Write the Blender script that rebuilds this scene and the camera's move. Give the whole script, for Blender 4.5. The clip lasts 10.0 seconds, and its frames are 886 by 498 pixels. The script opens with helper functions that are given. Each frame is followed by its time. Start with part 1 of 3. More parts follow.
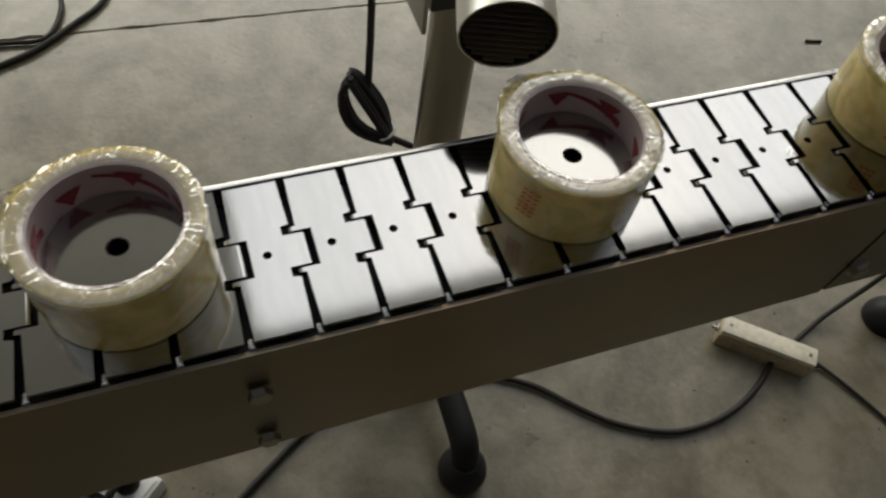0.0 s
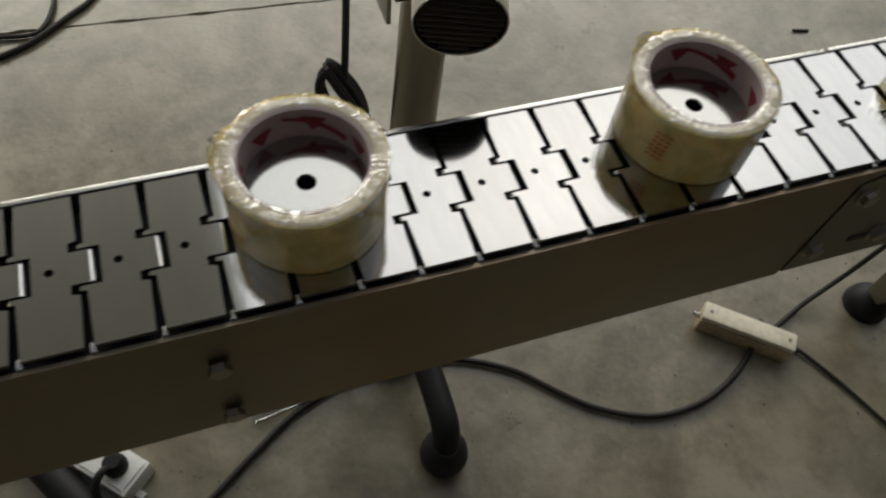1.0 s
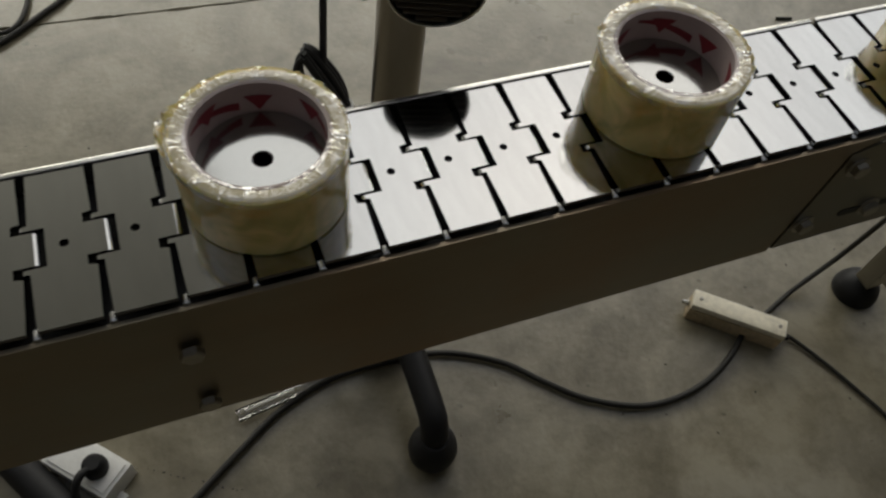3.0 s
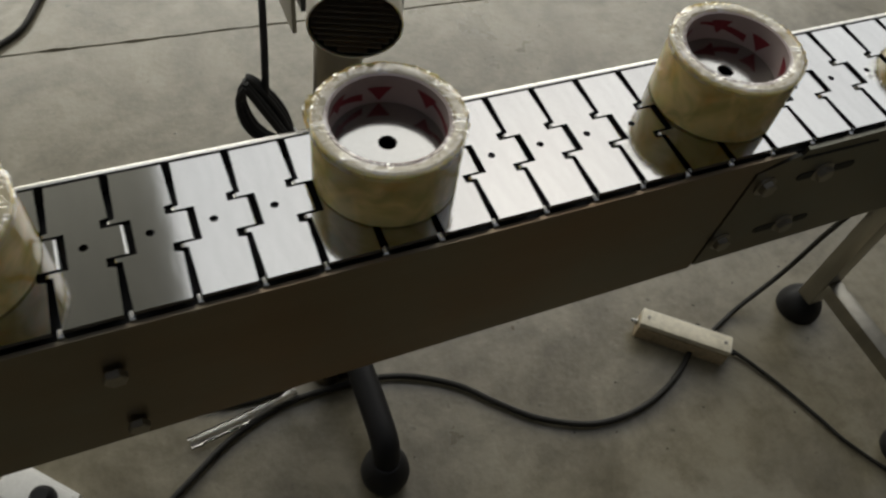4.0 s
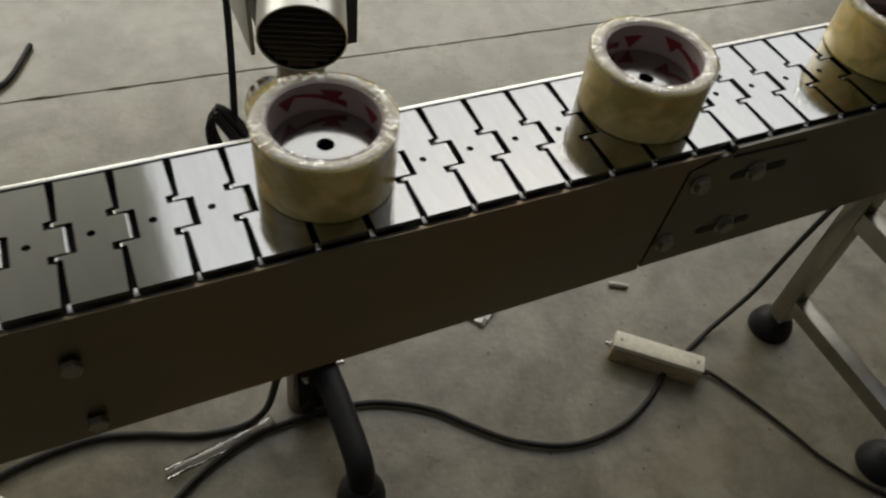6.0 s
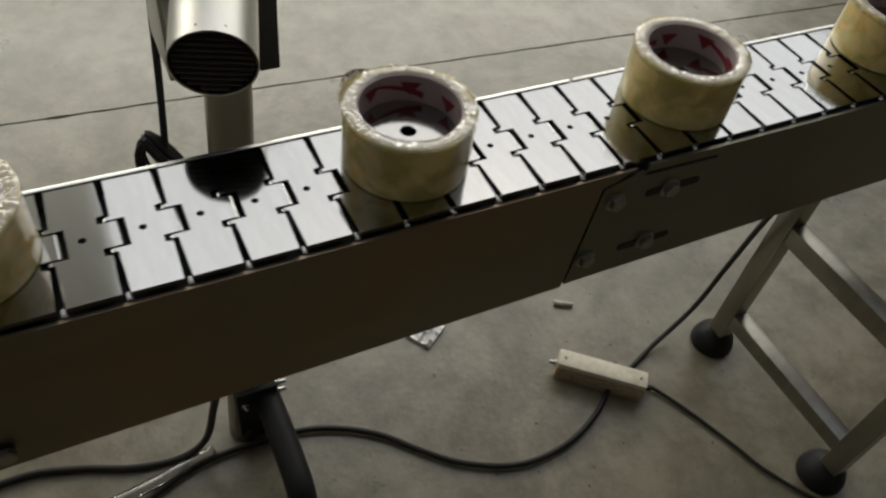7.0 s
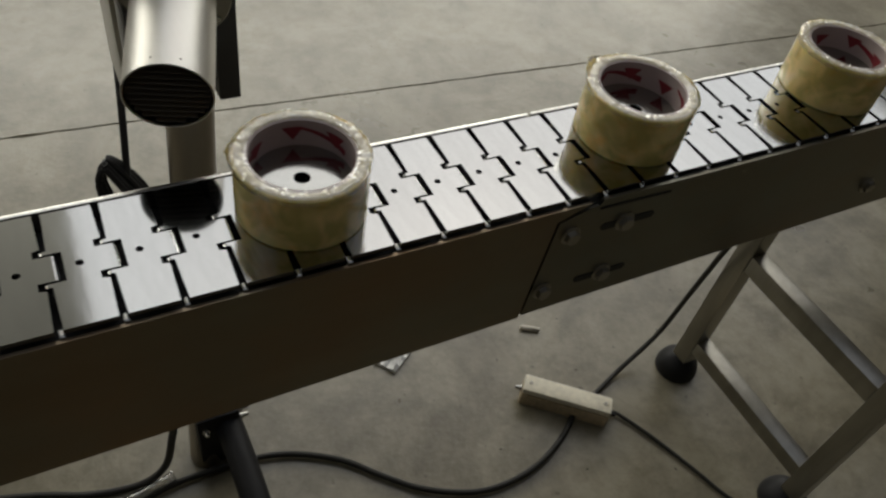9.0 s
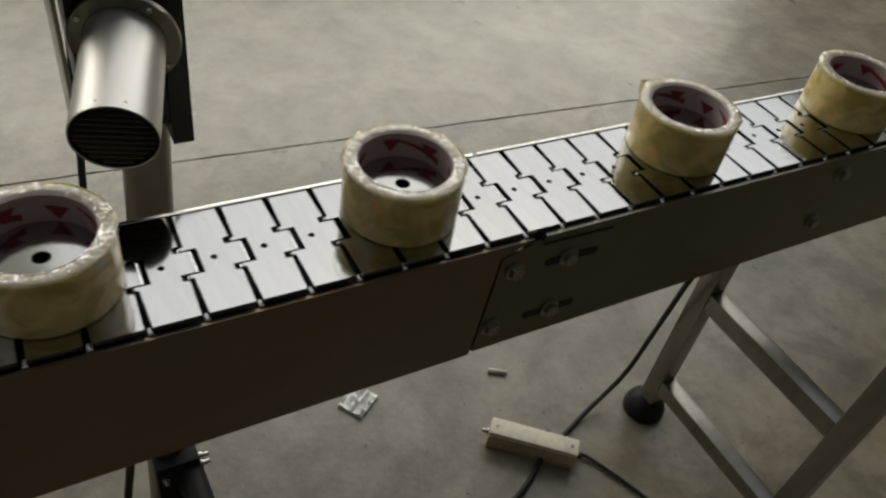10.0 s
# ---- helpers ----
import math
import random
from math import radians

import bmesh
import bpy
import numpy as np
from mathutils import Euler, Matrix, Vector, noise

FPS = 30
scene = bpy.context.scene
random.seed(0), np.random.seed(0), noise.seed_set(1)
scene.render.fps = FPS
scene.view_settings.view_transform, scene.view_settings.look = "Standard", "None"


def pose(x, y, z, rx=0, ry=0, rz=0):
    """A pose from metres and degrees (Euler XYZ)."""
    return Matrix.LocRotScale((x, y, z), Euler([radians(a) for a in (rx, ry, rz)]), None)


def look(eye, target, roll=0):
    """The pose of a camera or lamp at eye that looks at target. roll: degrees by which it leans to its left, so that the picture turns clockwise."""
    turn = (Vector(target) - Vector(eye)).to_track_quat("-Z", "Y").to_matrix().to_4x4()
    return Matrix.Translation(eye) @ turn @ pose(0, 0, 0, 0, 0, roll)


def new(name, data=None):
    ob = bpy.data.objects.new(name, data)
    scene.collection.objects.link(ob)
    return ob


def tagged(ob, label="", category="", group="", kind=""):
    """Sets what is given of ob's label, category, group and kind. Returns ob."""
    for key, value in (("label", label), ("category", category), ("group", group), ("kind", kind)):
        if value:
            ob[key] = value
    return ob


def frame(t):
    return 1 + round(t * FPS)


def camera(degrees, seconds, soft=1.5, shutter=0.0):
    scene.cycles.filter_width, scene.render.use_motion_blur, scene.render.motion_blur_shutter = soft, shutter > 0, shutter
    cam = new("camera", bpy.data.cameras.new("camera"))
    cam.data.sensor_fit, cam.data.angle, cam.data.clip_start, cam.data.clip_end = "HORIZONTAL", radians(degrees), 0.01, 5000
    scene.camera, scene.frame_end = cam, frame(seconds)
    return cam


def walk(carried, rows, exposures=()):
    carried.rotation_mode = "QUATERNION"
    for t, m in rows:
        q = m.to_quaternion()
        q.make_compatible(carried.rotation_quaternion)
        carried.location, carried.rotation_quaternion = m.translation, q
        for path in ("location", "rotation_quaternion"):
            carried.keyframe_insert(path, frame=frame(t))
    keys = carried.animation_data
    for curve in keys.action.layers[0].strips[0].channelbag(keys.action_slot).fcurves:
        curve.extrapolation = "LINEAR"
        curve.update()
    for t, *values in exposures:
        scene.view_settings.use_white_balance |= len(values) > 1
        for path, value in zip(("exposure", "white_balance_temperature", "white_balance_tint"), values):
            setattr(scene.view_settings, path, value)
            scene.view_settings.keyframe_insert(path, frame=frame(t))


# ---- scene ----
cam = camera(60.04, 10.0, 2.4, 0.4)
walk(cam, [
    (0, look((-0.0141, -0.1989, 1.0454), (0.4906, 0.8034, -0.6101), 10.01)),
    (0.5, look((-0.0006, -0.2067, 1.0487), (0.5387, 0.7712, -0.6105), 11.70)),
    (1, look((0.0106, -0.2251, 1.0595), (0.4987, 0.7680, -0.6066), 9.29)),
    (1.5, look((0.0084, -0.2272, 1.0504), (0.4720, 0.7571, -0.6277), 9.11)),
    (2, look((0.0023, -0.2298, 1.0403), (0.5021, 0.7613, -0.6234), 9.86)),
    (2.5, look((0.0013, -0.2221, 1.0265), (0.5385, 0.7514, -0.6360), 11.32)),
    (3, look((0.0160, -0.2315, 1.0358), (0.5332, 0.7582, -0.6234), 9.39)),
    (4.5, look((0.0476, -0.2702, 1.0552), (0.6764, 0.7770, -0.5285), 10.69)),
    (5, look((0.0457, -0.2872, 1.0510), (0.6854, 0.7928, -0.5060), 10.04)),
    (5.5, look((0.0543, -0.3058, 1.0493), (0.6814, 0.7900, -0.5019), 8.96)),
    (6.8, look((0.0812, -0.3292, 1.0594), (0.7837, 0.8122, -0.4250), 9.02)),
    (7, look((0.0912, -0.3343, 1.0577), (0.8222, 0.7969, -0.4207), 9.74)),
    (7.5, look((0.0881, -0.3254, 1.0583), (0.8125, 0.8211, -0.4117), 9.98)),
    (8, look((0.0953, -0.3256, 1.0635), (0.8485, 0.8196, -0.3929), 11.13)),
    (8.5, look((0.1059, -0.3312, 1.0678), (0.8850, 0.7969, -0.3884), 11.57)),
    (9, look((0.1086, -0.3355, 1.0707), (0.9030, 0.8021, -0.3697), 11.75)),
    (9.5, look((0.1238, -0.3528, 1.0718), (0.9848, 0.8113, -0.3078), 11.78)),
    (10, look((0.1296, -0.3646, 1.0752), (0.9903, 0.8433, -0.2665), 11.37)),
], exposures=[(0, 0.25), (1, 0.20), (2.5, -0.05), (3, -0.06), (4.5, 0.02), (5.5, -0.05), (7, 0.03), (8, -0.09), (9.5, -0.10), (10, -0.08)])

# ---- world, daylight through the roof lights, exposure ----
world = bpy.data.worlds.new("world")
scene.world = world
world.use_nodes = True
wn = world.node_tree.nodes
sky = wn.new("ShaderNodeTexSky")
sky.sky_type = "NISHITA"
sky.sun_disc = False
sky.sun_elevation = radians(50)
sky.sun_rotation = radians(40)
world.node_tree.links.new(sky.outputs[0], wn["Background"].inputs[0])
wn["Background"].inputs[1].default_value = 0.05


def area(name, x0, x1, y0, y1, z, watts_m2, colour):
    """A rectangle of daylight lying in a roof opening, shining down."""
    d = bpy.data.lights.new(name, "AREA")
    d.shape, d.size, d.size_y = "RECTANGLE", x1 - x0, y1 - y0
    d.energy = watts_m2 * (x1 - x0) * (y1 - y0)
    d.color = colour
    ob = new(name, d)
    ob.location = ((x0 + x1) / 2, (y0 + y1) / 2, z)
    return ob


ROOF = 6.0
NORTH = 7.5       # inner face of the north wall
BAND = (-8.5, 10.5, 2.9, 5.7)   # its long window, unseen and added: x from, x to, z from, z to
# openings of the roof: x0, x1, y0, y1
SKYLIGHTS = [(-0.05, 10.8, 2.9, 7.2), (-7.0, 7.0, -2.0, 2.0)]
area("daylight_ahead", -0.05, 10.8, 2.9, 7.2, ROOF + 0.06, 3.75, (1.0, 0.98, 0.895))
area("daylight_over", -7.0, 7.0, -2.0, 2.0, ROOF + 0.06, 0.60, (1.0, 0.965, 0.87))
# lamp of an unseen north window, added to brighten the far floor
added_window_light = area("daylight_added_window", BAND[0], BAND[1], BAND[2], BAND[3], 0, 13.6, (1.0, 0.965, 0.845))
added_window_light.matrix_basis = look(((BAND[0] + BAND[1]) / 2, NORTH + 0.15, (BAND[2] + BAND[3]) / 2), ((BAND[0] + BAND[1]) / 2, 0, (BAND[2] + BAND[3]) / 2))


# ---- materials ----
def mat(name, colour, rough=0.5, metal=0.0, vary=0.15, scale=8.0, bump=0.0, bump_scale=60.0, coat=0.0,
        stretch=(1, 1, 1), rough_vary=0.1, island=0.0, spec=0.5):
    """A procedural surface: base colour with variation at two scales, roughness variation and fine relief."""
    m = bpy.data.materials.new(name)
    m.use_nodes = True
    nt = m.node_tree
    n, l = nt.nodes, nt.links
    b = n["Principled BSDF"]
    b.inputs["Metallic"].default_value = metal
    b.inputs["Coat Weight"].default_value = coat
    b.inputs["Specular IOR Level"].default_value = spec
    tc = n.new("ShaderNodeTexCoord")
    mp = n.new("ShaderNodeMapping")
    mp.inputs["Scale"].default_value = stretch
    l.new(tc.outputs["Object"], mp.inputs["Vector"])
    big = n.new("ShaderNodeTexNoise")
    big.inputs["Scale"].default_value = scale
    big.inputs["Detail"].default_value = 5
    fine = n.new("ShaderNodeTexNoise")
    fine.inputs["Scale"].default_value = scale * 9
    fine.inputs["Detail"].default_value = 4
    l.new(mp.outputs[0], big.inputs["Vector"])
    l.new(mp.outputs[0], fine.inputs["Vector"])
    mix = n.new("ShaderNodeMath")
    mix.operation = "MULTIPLY_ADD"
    mix.inputs[1].default_value = 0.4
    l.new(fine.outputs["Fac"], mix.inputs[0])
    half = n.new("ShaderNodeMath")
    half.operation = "MULTIPLY"
    half.inputs[1].default_value = 0.6
    l.new(big.outputs["Fac"], half.inputs[0])
    l.new(half.outputs[0], mix.inputs[2])
    ramp = n.new("ShaderNodeValToRGB")
    lo, hi = [c * (1 - vary) for c in colour], [min(1, c * (1 + vary)) for c in colour]
    ramp.color_ramp.elements[0].position, ramp.color_ramp.elements[1].position = 0.3, 0.7
    ramp.color_ramp.elements[0].color, ramp.color_ramp.elements[1].color = (*lo, 1), (*hi, 1)
    l.new(mix.outputs[0], ramp.inputs[0])
    out = ramp.outputs[0]
    if island:
        info = n.new("ShaderNodeObjectInfo")
        hsv = n.new("ShaderNodeHueSaturation")
        mr = n.new("ShaderNodeMapRange")
        mr.inputs["To Min"].default_value, mr.inputs["To Max"].default_value = 1 - island, 1 + island
        l.new(info.outputs["Random"], mr.inputs[0])
        l.new(mr.outputs[0], hsv.inputs["Value"])
        l.new(out, hsv.inputs["Color"])
        out = hsv.outputs[0]
    l.new(out, b.inputs["Base Color"])
    rr = n.new("ShaderNodeMapRange")
    rr.inputs["To Min"].default_value = max(0.02, rough - rough_vary)
    rr.inputs["To Max"].default_value = min(1, rough + rough_vary)
    l.new(mix.outputs[0], rr.inputs[0])
    l.new(rr.outputs[0], b.inputs["Roughness"])
    if bump:
        bn = n.new("ShaderNodeTexNoise")
        bn.inputs["Scale"].default_value = bump_scale
        bn.inputs["Detail"].default_value = 4
        l.new(mp.outputs[0], bn.inputs["Vector"])
        bp = n.new("ShaderNodeBump")
        bp.inputs["Strength"].default_value = bump
        bp.inputs["Distance"].default_value = 0.002
        l.new(bn.outputs["Fac"], bp.inputs["Height"])
        l.new(bp.outputs[0], b.inputs["Normal"])
    return m


def concrete():
    m = mat("concrete", (0.228, 0.206, 0.148), 0.30, 0, 0.18, 1.6, 0.25, 90, rough_vary=0.10, spec=0.85)
    nt = m.node_tree
    n, l = nt.nodes, nt.links
    b = n["Principled BSDF"]
    base = b.inputs["Base Color"].links[0].from_socket
    tc = n["Texture Coordinate"]
    # darker stains and a faint olive tinge in patches
    st = n.new("ShaderNodeTexNoise")
    st.inputs["Scale"].default_value, st.inputs["Detail"].default_value, st.inputs["Roughness"].default_value = 4.6, 9, 0.66
    st.inputs["Distortion"].default_value = 0.6
    l.new(tc.outputs["Object"], st.inputs["Vector"])
    r1 = n.new("ShaderNodeValToRGB")
    r1.color_ramp.elements[0].position, r1.color_ramp.elements[1].position = 0.34, 0.60
    r1.color_ramp.elements[0].color, r1.color_ramp.elements[1].color = (0.50, 0.475, 0.40, 1), (1.06, 1.06, 1.06, 1)
    l.new(st.outputs["Fac"], r1.inputs[0])
    mul = n.new("ShaderNodeMix")
    mul.data_type, mul.blend_type = "RGBA", "MULTIPLY"
    mul.inputs[0].default_value = 1.0
    l.new(base, mul.inputs[6])
    l.new(r1.outputs[0], mul.inputs[7])
    # smaller brown and olive blotches, and scuffs
    bl = n.new("ShaderNodeTexNoise")
    bl.inputs["Scale"].default_value, bl.inputs["Detail"].default_value, bl.inputs["Roughness"].default_value = 15, 8, 0.72
    l.new(tc.outputs["Object"], bl.inputs["Vector"])
    r3 = n.new("ShaderNodeValToRGB")
    r3.color_ramp.elements[0].position, r3.color_ramp.elements[1].position = 0.36, 0.56
    r3.color_ramp.elements[0].color, r3.color_ramp.elements[1].color = (0.62, 0.59, 0.50, 1), (1.05, 1.05, 1.05, 1)
    l.new(bl.outputs["Fac"], r3.inputs[0])
    mul3 = n.new("ShaderNodeMix")
    mul3.data_type, mul3.blend_type = "RGBA", "MULTIPLY"
    mul3.inputs[0].default_value = 0.8
    l.new(mul.outputs[2], mul3.inputs[6])
    l.new(r3.outputs[0], mul3.inputs[7])
    mul = mul3
    # small dark specks
    vo = n.new("ShaderNodeTexNoise")
    vo.inputs["Scale"].default_value, vo.inputs["Detail"].default_value = 46, 2
    l.new(tc.outputs["Object"], vo.inputs["Vector"])
    r2 = n.new("ShaderNodeValToRGB")
    r2.color_ramp.elements[0].position, r2.color_ramp.elements[1].position = 0.24, 0.30
    r2.color_ramp.elements[0].color, r2.color_ramp.elements[1].color = (0.55, 0.53, 0.48, 1), (1, 1, 1, 1)
    l.new(vo.outputs["Fac"], r2.inputs[0])
    mul2 = n.new("ShaderNodeMix")
    mul2.data_type, mul2.blend_type = "RGBA", "MULTIPLY"
    mul2.inputs[0].default_value = 1.0
    l.new(mul.outputs[2], mul2.inputs[6])
    l.new(r2.outputs[0], mul2.inputs[7])
    l.new(mul2.outputs[2], b.inputs["Base Color"])
    return m


def film_material(name, shine):
    """Thin clear film: mostly clear, with gloss; shine: how much the crinkled patches add."""
    m = bpy.data.materials.new(name)
    m.use_nodes = True
    nt = m.node_tree
    n, l = nt.nodes, nt.links
    n.remove(n["Principled BSDF"])
    tr, gl, mx = n.new("ShaderNodeBsdfTransparent"), n.new("ShaderNodeBsdfGlossy"), n.new("ShaderNodeMixShader")
    gl.inputs["Roughness"].default_value = 0.035
    tr.inputs["Color"].default_value = (0.97, 0.97, 0.95, 1)
    lw = n.new("ShaderNodeLayerWeight")
    lw.inputs["Blend"].default_value = 0.34
    up = n.new("ShaderNodeMath")
    up.operation, up.use_clamp = "ADD", True
    up.inputs[1].default_value = 0.10
    l.new(lw.outputs["Fresnel"], up.inputs[0])
    # crinkled patches shine, smooth ones stay clear
    cr, rp, ad = n.new("ShaderNodeTexNoise"), n.new("ShaderNodeMapRange"), n.new("ShaderNodeMath")
    cr.inputs["Scale"].default_value, cr.inputs["Detail"].default_value, cr.inputs["Distortion"].default_value = 95, 3, 1.2
    rp.inputs["From Min"].default_value, rp.inputs["From Max"].default_value = 0.50, 0.70
    rp.inputs["To Min"].default_value, rp.inputs["To Max"].default_value = 0.0, shine
    ad.operation, ad.use_clamp = "ADD", True
    l.new(cr.outputs["Fac"], rp.inputs[0])
    l.new(up.outputs[0], ad.inputs[0])
    l.new(rp.outputs[0], ad.inputs[1])
    l.new(ad.outputs[0], mx.inputs[0])
    l.new(tr.outputs[0], mx.inputs[1])
    l.new(gl.outputs[0], mx.inputs[2])
    l.new(mx.outputs[0], n["Material Output"].inputs[0])
    tc, nz, bp = n.new("ShaderNodeTexCoord"), n.new("ShaderNodeTexNoise"), n.new("ShaderNodeBump")
    nz.inputs["Scale"].default_value, nz.inputs["Detail"].default_value = 130, 2
    bp.inputs["Strength"].default_value, bp.inputs["Distance"].default_value = 0.6, 0.002
    l.new(tc.outputs["Object"], nz.inputs["Vector"])
    l.new(tc.outputs["Object"], cr.inputs["Vector"])
    l.new(nz.outputs["Fac"], bp.inputs["Height"])
    l.new(bp.outputs[0], gl.inputs["Normal"])
    return m


def tape_material():
    """Wound clear tape: smooth, honey coloured, with soft cloudy patches of orange and olive."""
    m = mat("packing_tape", (0.92, 0.715, 0.31), 0.24, 0, 0.05, 14, coat=0.5, rough_vary=0.05)
    n, l = m.node_tree.nodes, m.node_tree.links
    b = n["Principled BSDF"]
    b.inputs["Subsurface Weight"].default_value = 0.7
    b.inputs["Subsurface Radius"].default_value = (0.030, 0.020, 0.008)
    b.inputs["Subsurface Scale"].default_value = 0.5
    base = b.inputs["Base Color"].links[0].from_socket
    info, move, add = n.new("ShaderNodeObjectInfo"), n.new("ShaderNodeVectorMath"), n.new("ShaderNodeVectorMath")
    move.operation, add.operation = "SCALE", "ADD"
    move.inputs[0].default_value = (3.1, 1.7, 2.3)
    l.new(info.outputs["Random"], move.inputs["Scale"])
    l.new(n["Texture Coordinate"].outputs["Object"], add.inputs[0])
    l.new(move.outputs[0], add.inputs[1])
    last = base
    for scale, distort, lo, hi, dark, light in ((38, 0.8, 0.34, 0.62, (0.62, 0.66, 0.50, 1), (1.06, 1.02, 1.0, 1)), (62, 0.3, 0.54, 0.72, (1, 1, 1, 1), (1.01, 0.87, 0.70, 1))):
        nz, rp, mul = n.new("ShaderNodeTexNoise"), n.new("ShaderNodeValToRGB"), n.new("ShaderNodeMix")
        nz.inputs["Scale"].default_value, nz.inputs["Detail"].default_value, nz.inputs["Distortion"].default_value = scale, 2, distort
        l.new(add.outputs[0], nz.inputs["Vector"])
        rp.color_ramp.elements[0].position, rp.color_ramp.elements[1].position = lo, hi
        rp.color_ramp.elements[0].color, rp.color_ramp.elements[1].color = dark, light
        l.new(nz.outputs["Fac"], rp.inputs[0])
        mul.data_type, mul.blend_type = "RGBA", "MULTIPLY"
        mul.inputs[0].default_value = 1.0
        l.new(last, mul.inputs[6])
        l.new(rp.outputs[0], mul.inputs[7])
        last = mul.outputs[2]
    l.new(last, b.inputs["Base Color"])
    return m


def frame_steel(name, colour):
    m = mat(name, colour, 0.34, 1.0, 0.08, 5, 0.04, 220, stretch=(0.12, 1, 1), rough_vary=0.06)
    nt = m.node_tree
    n, l = nt.nodes, nt.links
    b = n["Principled BSDF"]
    base = b.inputs["Base Color"].links[0].from_socket
    st, rp, mul = n.new("ShaderNodeTexNoise"), n.new("ShaderNodeValToRGB"), n.new("ShaderNodeMix")
    st.inputs["Scale"].default_value, st.inputs["Detail"].default_value, st.inputs["Roughness"].default_value = 4.2, 6, 0.55
    l.new(n["Texture Coordinate"].outputs["Object"], st.inputs["Vector"])
    rp.color_ramp.elements[0].position, rp.color_ramp.elements[1].position = 0.36, 0.64
    rp.color_ramp.elements[0].color, rp.color_ramp.elements[1].color = (0.98, 0.80, 0.64, 1), (0.92, 1.0, 1.0, 1)
    l.new(st.outputs["Fac"], rp.inputs[0])
    mul.data_type, mul.blend_type = "RGBA", "MULTIPLY"
    mul.inputs[0].default_value = 1.0
    l.new(base, mul.inputs[6])
    l.new(rp.outputs[0], mul.inputs[7])
    l.new(mul.outputs[2], b.inputs["Base Color"])
    return m


CONCRETE = concrete()
STEEL = mat("brushed_plate_steel", (0.43, 0.432, 0.43), 0.085, 1.0, 0.08, 14, 0.045, 30, stretch=(1, 0.25, 1), rough_vary=0.04, island=0.04)
FRAME_STEEL = frame_steel("frame_steel", (0.205, 0.190, 0.160))
# frame steel tinted warmer: a reddish reflection put into the left sheet's colour
WARM_REFLECTION_STEEL = frame_steel("frame_steel_warm_reflection", (0.240, 0.203, 0.160))
LEG_STEEL = mat("leg_steel", (0.33, 0.315, 0.275), 0.34, 1.0, 0.20, 9, 0.06, 160, stretch=(1, 1, 0.15), rough_vary=0.08)
BRIGHT = mat("bright_steel", (0.58, 0.575, 0.55), 0.22, 1.0, 0.06, 30, 0.05, 90)
DISC = mat("satin_disc_steel", (0.42, 0.42, 0.405), 0.12, 1.0, 0.04, 40, 0.02, 60)
BLACK = mat("black_plastic", (0.012, 0.012, 0.013), 0.55, 0, 0.25, 25, 0.08, 140, spec=0.25)
RUBBER = mat("black_rubber", (0.013, 0.013, 0.014), 0.55, 0, 0.25, 40, 0.10, 260, spec=0.3)
BLACK_PAINT = mat("black_painted_metal", (0.012, 0.012, 0.013), 0.38, 0, 0.2, 20, 0.05, 120)
BOLT = mat("dull_bolt_steel", (0.36, 0.335, 0.285), 0.42, 1.0, 0.15, 60, 0.08, 200)
TUBE = mat("satin_tube_steel", (0.70, 0.685, 0.65), 0.42, 1.0, 0.05, 20, 0.04, 200, stretch=(1, 0.2, 0.2))
POST = mat("post_steel", (0.37, 0.34, 0.30), 0.30, 1.0, 0.08, 9, 0.04, 160, stretch=(1, 1, 0.1), rough_vary=0.06)
GRIT = mat("dirt_crumbs", (0.09, 0.08, 0.065), 0.8, 0, 0.3, 60)
LOUVRE = mat("dark_louvre_metal", (0.11, 0.092, 0.073), 0.45, 0.6, 0.2, 60)
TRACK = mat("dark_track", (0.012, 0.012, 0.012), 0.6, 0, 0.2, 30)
IVORY = mat("soiled_ivory_plastic", (0.50, 0.40, 0.26), 0.5, 0, 0.45, 18, 0.06, 120)
IVORY_LID = mat("pale_ivory_plastic", (0.72, 0.67, 0.54), 0.42, 0, 0.30, 14, 0.06, 120)
WHITE = mat("white_plastic", (0.70, 0.70, 0.68), 0.4, 0, 0.1, 25, 0.04, 120)
CABLE_GREY = mat("dark_cable", (0.024, 0.023, 0.020), 0.55, 0, 0.25, 40, 0.05, 200, spec=0.3)
TAPE = tape_material()
RIM = mat("tape_edge", (0.52, 0.46, 0.31), 0.20, 0, 0.14, 40, 0.10, 200, coat=0.6)
FILM = film_material("clear_film", 0.38)
HOSE = film_material("clear_hose", 0.05)
CORE = mat("printed_core_paper", (0.40, 0.33, 0.315), 0.6, 0, 0.08, 40, 0.05, 200)
RED = mat("red_print", (0.20, 0.016, 0.026), 0.55, 0, 0.2, 60)
ORANGE = mat("orange_print", (0.70, 0.20, 0.06), 0.5, 0, 0.15, 60)
PAPER = mat("crumpled_clear_bag", (0.75, 0.75, 0.73), 0.25, 0, 0.1, 40, 0.2, 120, coat=0.6)
STUB = mat("pale_stub", (0.62, 0.58, 0.50), 0.7, 0, 0.15, 60)
WALL = mat("hall_wall_paint", (0.20, 0.19, 0.175), 0.8, 0, 0.1, 0.8, 0.1, 20)
ROOFING = mat("roof_sheet", (0.27, 0.27, 0.255), 0.7, 0, 0.12, 0.6, 0.05, 20)


# ---- building helpers ----
def part(name, bm, material, parent=None, label="", smooth=True):
    me = bpy.data.meshes.new(name)
    bmesh.ops.recalc_face_normals(bm, faces=bm.faces)
    bm.to_mesh(me)
    bm.free()
    me.materials.append(material)
    if smooth:
        me.shade_smooth()
        me.set_sharp_from_angle(angle=radians(35))
    ob = new(name, me)
    if parent:
        ob.parent = parent
    if label:
        tagged(ob, label)
    return ob


